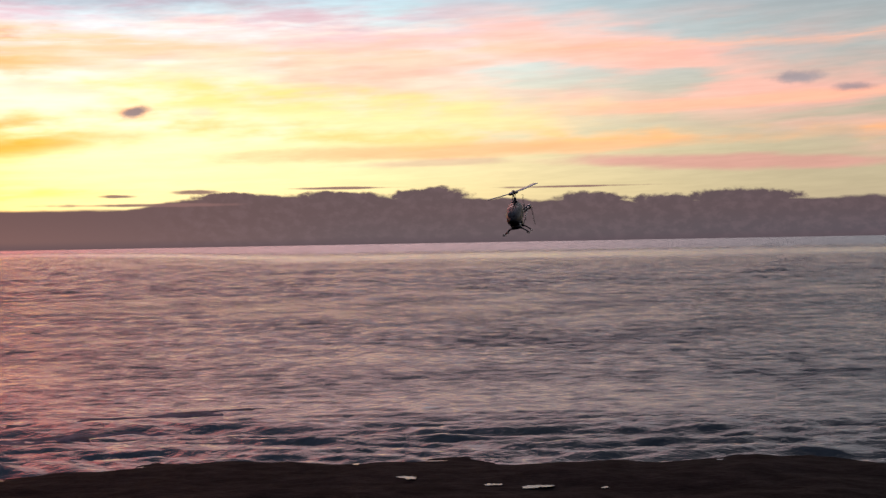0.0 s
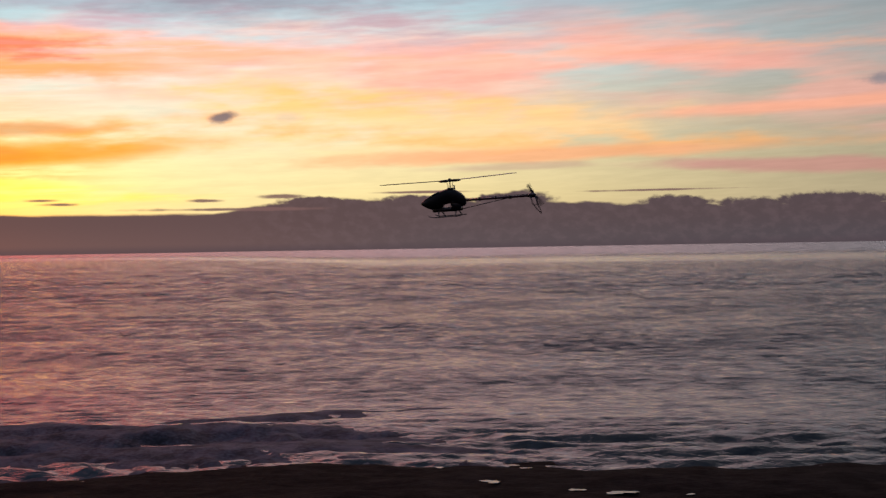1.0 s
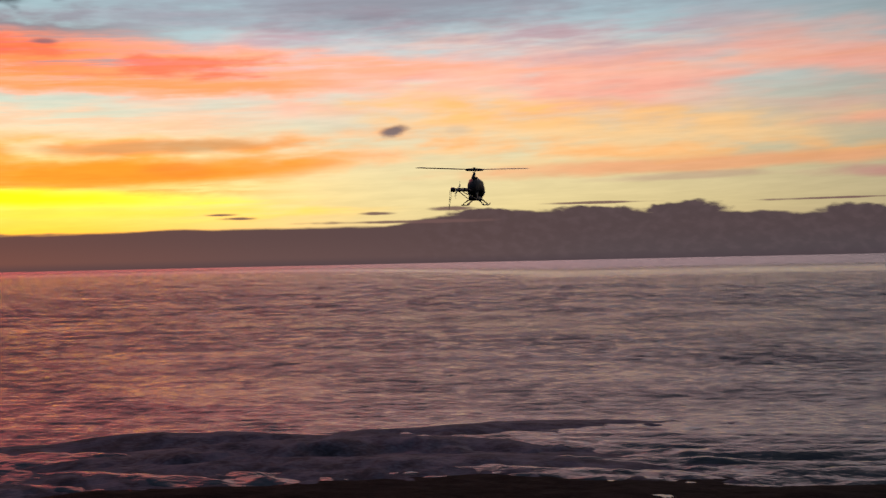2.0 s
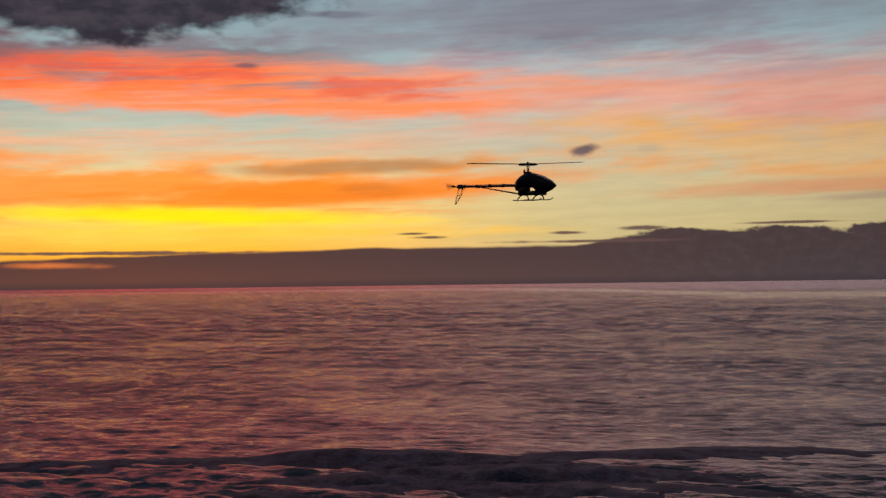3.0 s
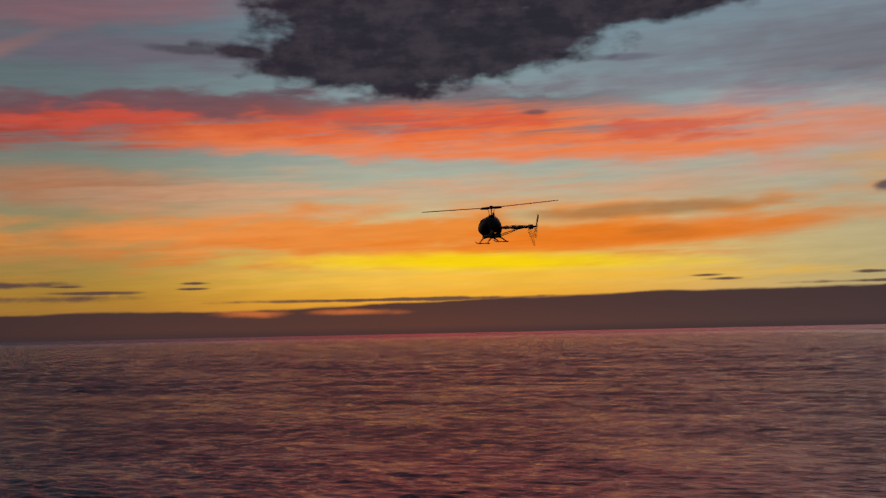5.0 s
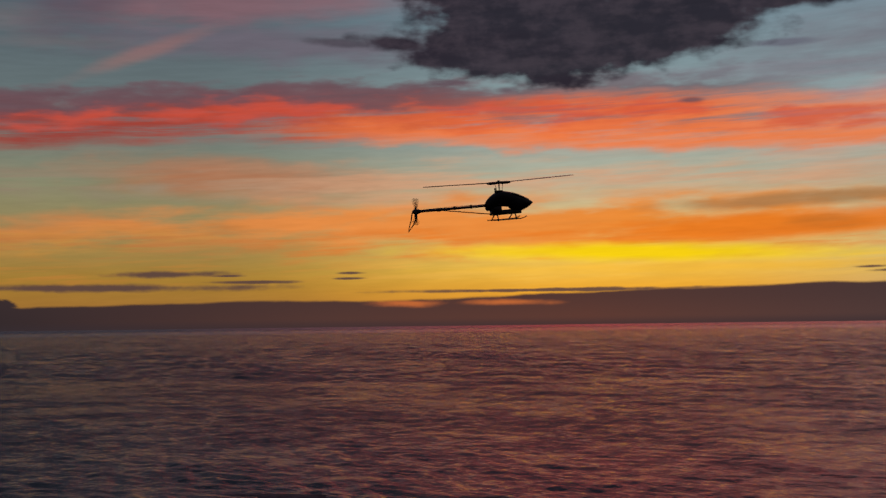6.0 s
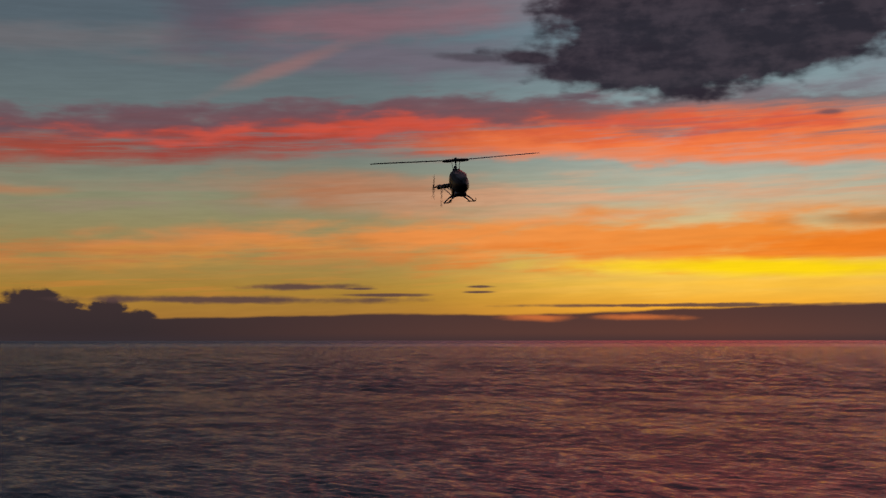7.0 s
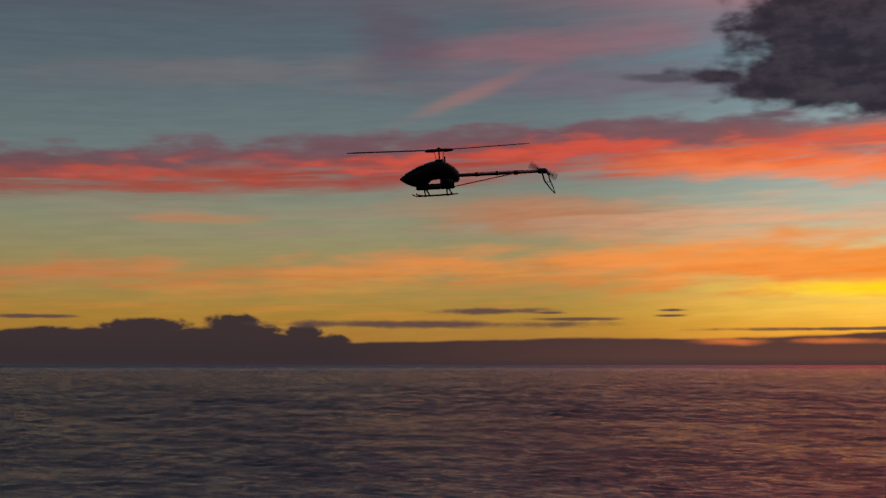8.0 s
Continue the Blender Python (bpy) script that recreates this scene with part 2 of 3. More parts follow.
    col = layer(col, m, srgb(190, 122, 76), 0.5)

    # fine fibres in all of the high cloud
    fibre = fbm(0.35, 3.4, 91.0, 6.0, 0.62).step(0.3, 0.7, 0.95, 1.05)
    n = t.nodes.new("ShaderNodeMix")
    n.data_type, n.blend_type = "RGBA", "MULTIPLY"
    n.inputs[0].default_value = 1.0
    put(t, n.inputs[6], col), put(t, n.inputs[7], fibre)
    col = V(t, n.outputs[2])

    # brighter towards the place where the sun went down
    shine = ramp(t, az, -60, 120, [(-60, 0.32), (-15, 0.375), (-5, 0.415), (5, 0.46), (15, 0.50), (24, 0.57), (32, 0.60), (45, 0.63), (60, 0.61), (75, 0.56), (120, 0.50)]) * 2.0
    # unseen sky above the view raised 2.1 times, added to brighten the sea
    shine = shine * el.step(15.0, 23.0, 1.0, 2.1)
    n = t.nodes.new("ShaderNodeMix")
    n.data_type, n.blend_type, n.clamp_result = "RGBA", "MULTIPLY", False
    n.inputs[0].default_value = 1.0
    put(t, n.inputs[6], col), put(t, n.inputs[7], shine)
    col = V(t, n.outputs[2])

    # the bank on the horizon: lumpy towers to either side, a flat lid in the middle
    top = ramp(t, az, -40, 100, [(-40, 0.17), (-16, 0.17), (-8, 0.18), (0, 0.205), (8, 0.225), (11.5, 0.22), (14, 0.165), (24, 0.165), (32, 0.15), (42, 0.112), (49, 0.122), (56, 0.10), (59, 0.095), (60.5, 0.13), (64, 0.15), (70, 0.16), (74, 0.14), (100, 0.13)]) * 10.0
    lumpy = az.step(15.0, 10.0).max(az.step(58.5, 61.0))
    heap = noise_at(t, combine(t, az * 0.42, el * 0.25, 4.0), 1.0, 2.0) - 0.5
    cauli = noise_at(t, combine(t, az * 1.7, el * 2.4, 8.0), 1.0, 5.0, 0.6) - 0.5
    edge = top - el + lumpy * (heap * 0.5 + cauli * 0.2) + fine * 0.25
    bank = edge.step(-0.06, 0.10)
    for a, e, ra, re in ((0.3, 2.05, 1.5, 0.42), (0.2, 2.3, 0.7, 0.26), (1.6, 2.1, 0.8, 0.26), (4.6, 2.1, 2.2, 0.28), (9.6, 2.15, 1.6, 0.26), (-6.7, 1.8, 1.5, 0.36), (-13.4, 1.7, 2.4, 0.46), (-10.0, 1.6, 1.6, 0.36), (64.4, 1.75, 1.3, 0.46), (64.2, 1.4, 1.7, 0.5), (68.4, 1.65, 2.0, 0.36), (61.3, 1.35, 0.75, 0.42), (59.9, 1.0, 0.7, 0.3), (72.5, 1.3, 2.0, 0.3)):
        bank = bank.max(spot(a, e, ra, re, 0.0, cauli * 1.3 + fine * 0.5, 0.22))
    tone = ramp(t, az, -40, 100, [(-40, srgb(62, 56, 63)), (-12, srgb(64, 57, 61)), (4, srgb(72, 61, 63)), (20, srgb(88, 65, 62)), (34, srgb(106, 66, 56)), (46, srgb(92, 62, 56)), (60, srgb(58, 47, 49)), (100, srgb(54, 47, 52))])
    deep = mix(t, el.step(0.1, 1.6), tone, mix(t, 0.45, tone, srgb(70, 54, 54)))
    deep = mix(t, (cauli * lumpy * az.step(40.0, 20.0) + 0.5).step(0.42, 0.66, 0.0, 0.10), deep, srgb(112, 92, 96))
    deep = mix(t, el.step(0.35, -0.05, 0.0, 0.55), deep, srgb(62, 52, 57))
    col = layer(col, bank, deep, 1.0)
    # slots of afterglow in the bank
    for a, r in ((41.9, 1.2), (37.6, 1.7)):
        m = spot(a, 1.0, r, 0.12, 0.0, fine * 2.4 + puffy * 0.8, 0.8)
        col = layer(col, m, srgb(226, 122, 62), 0.85)
    # thin dark lids and streaks over the bank
    for a, e, ra, re in ((14.5, 2.25, 0.75, 0.07), (11.0, 2.42, 0.9, 0.09), (13.5, 1.85, 3.6, 0.07), (21.6, 2.3, 0.7, 0.06), (20.7, 2.12, 0.8, 0.07), (4.5, 2.52, 2.0, 0.05), (-6.0, 2.42, 2.6, 0.045),
                         (53.0, 2.38, 2.6, 0.13), (56.2, 1.78, 6.5, 0.15), (49.3, 2.02, 1.8, 0.07), (50.2, 2.30, 0.7, 0.05), (44.7, 2.4, 0.5, 0.05), (44.7, 2.15, 0.6, 0.05), (36.0, 1.52, 6.5, 0.08), (73.0, 2.05, 1.7, 0.08)):
        m = spot(a, e, ra, re, 0.0, fine * 1.9 + puffy * 1.0, 0.55)
        col = layer(col, m, srgb(96, 72, 70), 0.92)
    # below the horizon: the dark of the sea
    col = mix(t, el.step(-0.3, -1.5), col, srgb(60, 56, 66))

    bg = t.nodes.new("ShaderNodeBackground")
    outp = t.nodes.new("ShaderNodeOutputWorld")
    put(t, bg.inputs[0], col)
    bg.inputs[1].default_value = 1.0
    t.links.new(bg.outputs[0], outp.inputs[0])
    scene.world = world
    world.cycles.sampling_method = "MANUAL"
    world.cycles.sample_map_resolution = 1024


make_sky()


# ---- materials ----
def material(name, base=(0.5, 0.5, 0.5), rough=0.5, metal=0.0, grain=0.0, scale=8.0, bump=0.0, coat=0.0, second=None, spec=0.5):
    mat = bpy.data.materials.new(name)
    mat.use_nodes = True
    t = mat.node_tree
    p = t.nodes["Principled BSDF"]
    p.inputs["Base Color"].default_value = (*base, 1)
    p.inputs["Roughness"].default_value, p.inputs["Metallic"].default_value = rough, metal
    p.inputs["Coat Weight"].default_value, p.inputs["Specular IOR Level"].default_value = coat, spec
    co = t.nodes.new("ShaderNodeTexCoord")
    vec = V(t, co.outputs["Object"])
    if grain:
        f = noise_at(t, vec, scale, 6.0) * 0.6 + noise_at(t, vec, scale * 7, 4.0) * 0.4
        other = second or tuple(c * (1 - grain) for c in base)
        put(t, p.inputs["Base Color"], mix(t, f.step(0.35, 0.65), (*base, 1), (*other, 1)))
        put(t, p.inputs["Roughness"], f.step(0.3, 0.7, max(rough - 0.12, 0.02), min(rough + 0.12, 1.0)))
        if bump:
            b = t.nodes.new("ShaderNodeBump")
            b.inputs["Strength"].default_value, b.inputs["Distance"].default_value = 1.0, bump
            put(t, b.inputs["Height"], f)
            t.links.new(b.outputs[0], p.inputs["Normal"])
    return mat


def water_material():
    mat = bpy.data.materials.new("sea_water")
    mat.use_nodes = True
    t = mat.node_tree
    p = t.nodes["Principled BSDF"]
    p.inputs["Base Color"].default_value = (0.010, 0.015, 0.019, 1)
    p.inputs["IOR"].default_value = 1.333
    co = t.nodes.new("ShaderNodeTexCoord")
    sep = t.nodes.new("ShaderNodeSeparateXYZ")
    t.links.new(co.outputs["Object"], sep.inputs[0])
    x, y = V(t, sep.outputs[0]), V(t, sep.outputs[1])
    r = (x * x + y * y).op("SQRT")
    west = (x * -1.0 / r).step(0.10, 0.36)
    wide = noise_at(t, combine(t, x * 0.006, y * 0.02), 1.0, 4.0)
    groups = noise_at(t, combine(t, x * 0.10, y * 0.07, 2.0), 1.0, 7.0, 0.66)
    ripples = noise_at(t, combine(t, x * 0.8, y * 0.55, 9.0), 1.0, 4.0, 0.6)
    # a long slick of calmer water, further out to the west, and wind-roughened water beyond it
    reach = west * 650.0 + 440.0
    off = (r + (wide - 0.5) * reach * 0.45) / reach - 1.0
    slick = off.op("ABSOLUTE").step(0.30, 0.06)
    small = wide.step(0.55, 0.68) * r.step(70.0, 140.0)
    calm = slick.max(small * 0.35)
    far = off.step(0.25, 0.9)
    h = noise_at(t, combine(t, x * 2.2, y * 3.4), 1.0, 4.0, 0.6) * 0.22 * r.step(25.0, 90.0, 0.5, 1.0) + noise_at(t, combine(t, x * 0.45, y * 0.9, 5.0), 1.0, 5.0, 0.62) * 0.50 * r.step(50.0, 200.0)
    b = t.nodes.new("ShaderNodeBump")
    b.inputs["Distance"].default_value = 1.0
    put(t, b.inputs["Strength"], calm.step(0.0, 1.0, 0.8, 0.3) * (1.0 - far * 0.95))
    put(t, b.inputs["Height"], h)
    # normals tilted to the camera's foot to mirror higher sky, more in some groups
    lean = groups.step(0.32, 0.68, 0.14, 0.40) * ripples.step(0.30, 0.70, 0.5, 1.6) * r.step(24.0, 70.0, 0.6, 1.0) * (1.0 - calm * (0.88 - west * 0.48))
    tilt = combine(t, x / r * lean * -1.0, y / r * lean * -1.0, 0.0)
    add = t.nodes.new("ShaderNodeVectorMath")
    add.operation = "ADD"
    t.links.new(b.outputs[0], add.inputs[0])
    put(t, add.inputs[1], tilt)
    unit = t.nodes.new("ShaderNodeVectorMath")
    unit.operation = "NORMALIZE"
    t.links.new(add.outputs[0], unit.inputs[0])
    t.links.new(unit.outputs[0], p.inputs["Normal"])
    put(t, p.inputs["Roughness"], r.step(28.0, 130.0, 0.06, 0.12) - calm * 0.04)
    return mat


WATER = water_material()
# base darker than wet rock is: the low evening light is put into it
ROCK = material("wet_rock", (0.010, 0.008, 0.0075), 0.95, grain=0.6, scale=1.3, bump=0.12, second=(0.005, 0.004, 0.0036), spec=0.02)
# foam base kept near black: the backlit fronts' shade is put into it
SHADED_FOAM = material("shaded_foam", (0.045, 0.054, 0.080), 0.9, grain=0.5, scale=1.6, bump=0.10, second=(0.012, 0.014, 0.02), spec=0.2)
POOL = material("pool_water", (0.01, 0.012, 0.014), 0.05, grain=0.2, scale=3.0, bump=0.01)
CANOPY = material("canopy_paint", (0.010, 0.011, 0.012), 0.42, grain=0.35, scale=9.0, coat=0.0, spec=0.15)
CARBON = material("carbon_fibre", (0.014, 0.014, 0.016), 0.42, grain=0.4, scale=60.0)
# the red is a lens colour fringe put into the base colour
BOOM = material("boom_fringe_tint", (0.055, 0.016, 0.022), 0.35, grain=0.3, scale=40.0)
METAL = material("dark_anodised_metal", (0.05, 0.05, 0.055), 0.35, metal=0.9, grain=0.3, scale=50.0)
PLASTIC = material("black_plastic", (0.018, 0.018, 0.018), 0.5, grain=0.3, scale=30.0)


# ---- sea: one sheet to the horizon, in real waves that run in to the shore ----
def grid_mesh(name, px, py, pz, mat):
    rows, cols = px.shape
    me = bpy.data.meshes.new(name)
    k = np.arange(rows * cols).reshape(rows, cols)
    faces = np.stack([k[:-1, :-1], k[:-1, 1:], k[1:, 1:], k[1:, :-1]], -1).reshape(-1, 4)
    me.vertices.add(rows * cols)
    me.vertices.foreach_set("co", np.stack([px, py, pz], -1).astype(np.float32).ravel())
    me.loops.add(faces.size)
    me.loops.foreach_set("vertex_index", faces.ravel().astype(np.int32))
    me.polygons.add(len(faces))
    me.polygons.foreach_set("loop_start", np.arange(0, faces.size, 4, dtype=np.int32))
    me.polygons.foreach_set("use_smooth", np.ones(len(faces), dtype=bool))
    me.update(calc_edges=True)
    me.materials.append(mat)
    return me


def make_sea():
    rng = np.random.default_rng(7)
    r = np.concatenate([18 * (1500 / 18) ** np.linspace(0, 1, 1150), np.geomspace(1520, 4900, 40)])
    a = np.concatenate([np.linspace(-180, -26, 40)[:-1], np.linspace(-24, 74, 700), np.linspace(76, 180, 30)[1:]])
    rr, aa = np.meshgrid(r, np.radians(a), indexing="ij")
    x, y = -rr * np.sin(aa), rr * np.cos(aa)
    gap = np.gradient(r)[:, None] + 0 * x
    z = np.zeros_like(x)
    for i in range(60):
        lam = 0.20 * (1.35 / 0.20) ** (i / 59)
        way = rng.normal(0, 0.5)
        k = 2 * math.pi / lam
        amp = 0.040 * lam / (2 * math.pi) * rng.uniform(0.6, 1.4)
        ph = k * (x * math.sin(way) + y * math.cos(way)) + rng.uniform(0, 6.28)
        s = np.sin(ph)
        z += amp * np.clip(lam / gap / 2.2 - 1, 0, 1) * (s + 0.25 - 0.5 * s * s)
    # longer wind waves, grown with distance from the camera to look like fine ripples
    out = np.clip((rr - 45) / 120, 0, 1) * (1 - 0.8 * np.exp(-(((rr - 420 - 650 * np.clip((-x / rr - 0.10) / 0.26, 0, 1) + 45 * np.sin(0.011 * x + 1) + 25 * np.sin(0.035 * x)) / 130) ** 2)))
    for i in range(26):
        lam = 0.9 * (7 / 0.9) ** (i / 25)
        way = rng.normal(0.1, 0.5)
        ph = 2 * math.pi / lam * (x * math.sin(way) + y * math.cos(way)) + rng.uniform(0, 6.28)
        s = np.sin(ph)
        z += 0.052 * lam / (2 * math.pi) * rng.uniform(0.6, 1.4) * out * np.clip(lam / gap / 2.2 - 1, 0, 1) * (s + 0.25 - 0.5 * s * s)
    # gusts: rougher and calmer water in long patches
    z *= 0.9 + 0.4 * np.sin(0.11 * y + 0.9 * np.sin(0.05 * x)) * np.sin(0.045 * x + 0.02 * y + 1.0)
    # low swell, steepened in a ring about the camera to darken the near water
    near = np.exp(-((rr - 31.5) / 4.5) ** 2)
    for lam, way, amp, steep in ((7.5, 0.10, 0.022, 2.0), (17.0, -0.16, 0.05, 1.0), (4.3, 0.02, 0.011, 4.0), (3.1, -0.12, 0.007, 4.5), (2.2, 0.14, 0.005, 5.5), (1.5, -0.05, 0.004, 6.0), (1.1, 0.1, 0.003, 7.0), (0.8, -0.2, 0.0024, 8.0), (0.6, 0.08, 0.0018, 9.0), (0.45, -0.25, 0.0014, 9.0)):
        ph = 2 * math.pi / lam * (x * math.sin(way) + y * math.cos(way) + 0.35 * np.sin(0.5 * x + lam)) + rng.uniform(0, 6.28)
        z += amp * (1 + steep * near) * np.clip(lam / gap / 3 - 1, 0, 1) * (np.sin(ph) + 0.3 * np.cos(2 * ph))
    ob = new("sea", grid_mesh("sea", x, y, z, WATER))
    return tagged(ob, "grey-pink evening sea with small wind waves", "sea", kind="structure")


sea = make_sea()


def fbm2(x, y, seed, octaves=5, freq=0.5):
    """Smooth noise of many sines over arrays."""
    rng = np.random.default_rng(seed)
    out = 0 * x
    for o in range(octaves):
        for _ in range(4):
            w, p = rng.uniform(0, 6.28), rng.uniform(0, 6.28)
            f = freq * 2 ** o * rng.uniform(0.7, 1.4)
            out = out + np.sin(f * (x * math.cos(w) + y * math.sin(w)) + p + 1.3 * np.sin(0.7 * f * (y * math.cos(w) - x * math.sin(w)) + p)) * 0.5 ** o / 2
    return out


def shore_height(x, y):
    """Rock falls from the stand to a low wet shelf and on under the water."""
    coast = 28.7 - 0.04 * np.maximum(-x - 4.5, 0) ** 2 - 0.3 * np.maximum(x - 4, 0) + 0.4 * fbm2(x, y * 0.3, 3, 4, 0.45)
    s = coast - y
    z = np.interp(s, [-12, -3, -0.6, 0.0, 1.2, 5, 10, 22, 60, 400, 5000], [-4, -1.2, -0.25, 0.0, 0.13, 0.2, 0.6, 3.3, 4.0, 12, 60])
    rough = fbm2(x, y, 11, 5, 0.9)
    return z + 0.07 * rough * np.clip(1 - np.hypot(x, y) / 200, 0.2, 1) * np.clip((np.hypot(x, y) - 1) / 6, 0.2, 1)


def make_shore():
    r = np.concatenate([[0.0], np.linspace(1, 20, 40)[:-1], np.linspace(20, 34, 150), np.geomspace(36, 4900, 50)])
    a = np.concatenate([np.linspace(-180, -24, 50)[:-1], np.linspace(-24, 40, 420), np.linspace(40, 180, 50)[1:]])
    rr, aa = np.meshgrid(r, np.radians(a), indexing="ij")
    x, y = -rr * np.sin(aa), rr * np.cos(aa)
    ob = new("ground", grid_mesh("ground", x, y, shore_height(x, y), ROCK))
    return tagged(ob, "dark wet rock shelf at the water's edge", "rock", kind="structure")


make_shore()


# ---- mesh helpers ----
def part(name, bm, mat, parent=None, label="", smooth=True):
    me = bpy.data.meshes.new(name)
    bmesh.ops.recalc_face_normals(bm, faces=bm.faces)
    for f in bm.faces:
        f.smooth = smooth
    bm.to_mesh(me)
    bm.free()
    me.materials.append(mat)
    ob = new(name, me)
    ob.parent = parent
    if label:
        tagged(ob, label)
    return ob


def tube(points, radius, sides=10, bm=None):
    """A round rod along points; radius is one number or one for each point."""
    bm = bm or bmesh.new()
    pts = [Vector(p) for p in points]
    rings = []
    for i, p in enumerate(pts):
        d = (pts[min(i + 1, len(pts) - 1)] - pts[max(i - 1, 0)]).normalized()
        u = d.cross(Vector((0.3, 0.1, 1)) if abs(d.z) < 0.9 else Vector((1, 0, 0))).normalized()
        w = d.cross(u)
        rad = radius[i] if isinstance(radius, (list, tuple)) else radius
        rings.append([bm.verts.new(p + rad * (math.cos(q) * u + math.sin(q) * w)) for q in np.linspace(0, 2 * math.pi, sides, endpoint=False)])
    for a, b in zip(rings, rings[1:]):
        for j in range(sides):
            bm.faces.new((a[j], a[(j + 1) % sides], b[(j + 1) % sides], b[j]))
    bm.faces.new(rings[0]), bm.faces.new(list(reversed(rings[-1])))
    return bm


def box(lo, hi, bevel=0.004, bm=None):
    own = bmesh.new()
    bmesh.ops.create_cube(own, size=1.0)
    for v in own.verts:
        v.co = Vector([(l + h) / 2 + c * (h - l) for l, h, c in zip(lo, hi, v.co)])
    if bevel:
        bmesh.ops.bevel(own, geom=own.edges[:], offset=bevel, segments=2, affect="EDGES")
    if bm is None:
        return own
    me = bpy.data.meshes.new("tmp")
    own.to_mesh(me)
    own.free()
    bm.from_mesh(me)
    bpy.data.meshes.remove(me)
    return bm


def loft(sections, sides=28):
    """A closed skin through oval sections (y, z_low, z_high, half_width, squareness)."""
    bm = bmesh.new()
    rings = []
    for y, lo, hi, half, sq in sections:
        ring = []
        for q in np.linspace(0, 2 * math.pi, sides, endpoint=False):
            c, s = math.cos(q), math.sin(q)
            ring.append(bm.verts.new((half * math.copysign(abs(c) ** sq, c), y, (lo + hi) / 2 + (hi - lo) / 2 * math.copysign(abs(s) ** sq, s))))
        rings.append(ring)
    for a, b in zip(rings, rings[1:]):
        for j in range(sides):
            bm.faces.new((a[j], a[(j + 1) % sides], b[(j + 1) % sides], b[j]))
    bm.faces.new(rings[0]), bm.faces.new(list(reversed(rings[-1])))
    return bm


def blade(length, root, chord, thick, sweep=0.0):
    """An aerofoil blade along +x from root to length."""
    bm = bmesh.new()
    rings = []
    for f in (0.0, 0.06, 0.15, 0.5, 0.92, 0.98, 1.0):
        x = root + (length - root) * f
        c = chord * (0.45 if f == 0 else 0.8 if f < 0.1 else 1.0 if f < 0.95 else 0.8 if f < 0.99 else 0.45)
        rings.append([bm.verts.new((x, c * u + sweep * f * f, thick * v * (1 if f < 0.95 else 0.6))) for u, v in ((0.35, 0), (0.2, 0.5), (-0.1, 0.42), (-0.65, 0.05), (-0.65, -0.05), (-0.1, -0.3), (0.2, -0.4))])
    n = 7
    for a, b in zip(rings, rings[1:]):
        for j in range(n):
            bm.faces.new((a[j], a[(j + 1) % n], b[(j + 1) % n], b[j]))
    bm.faces.new(rings[0]), bm.faces.new(list(reversed(rings[-1])))
    return bm


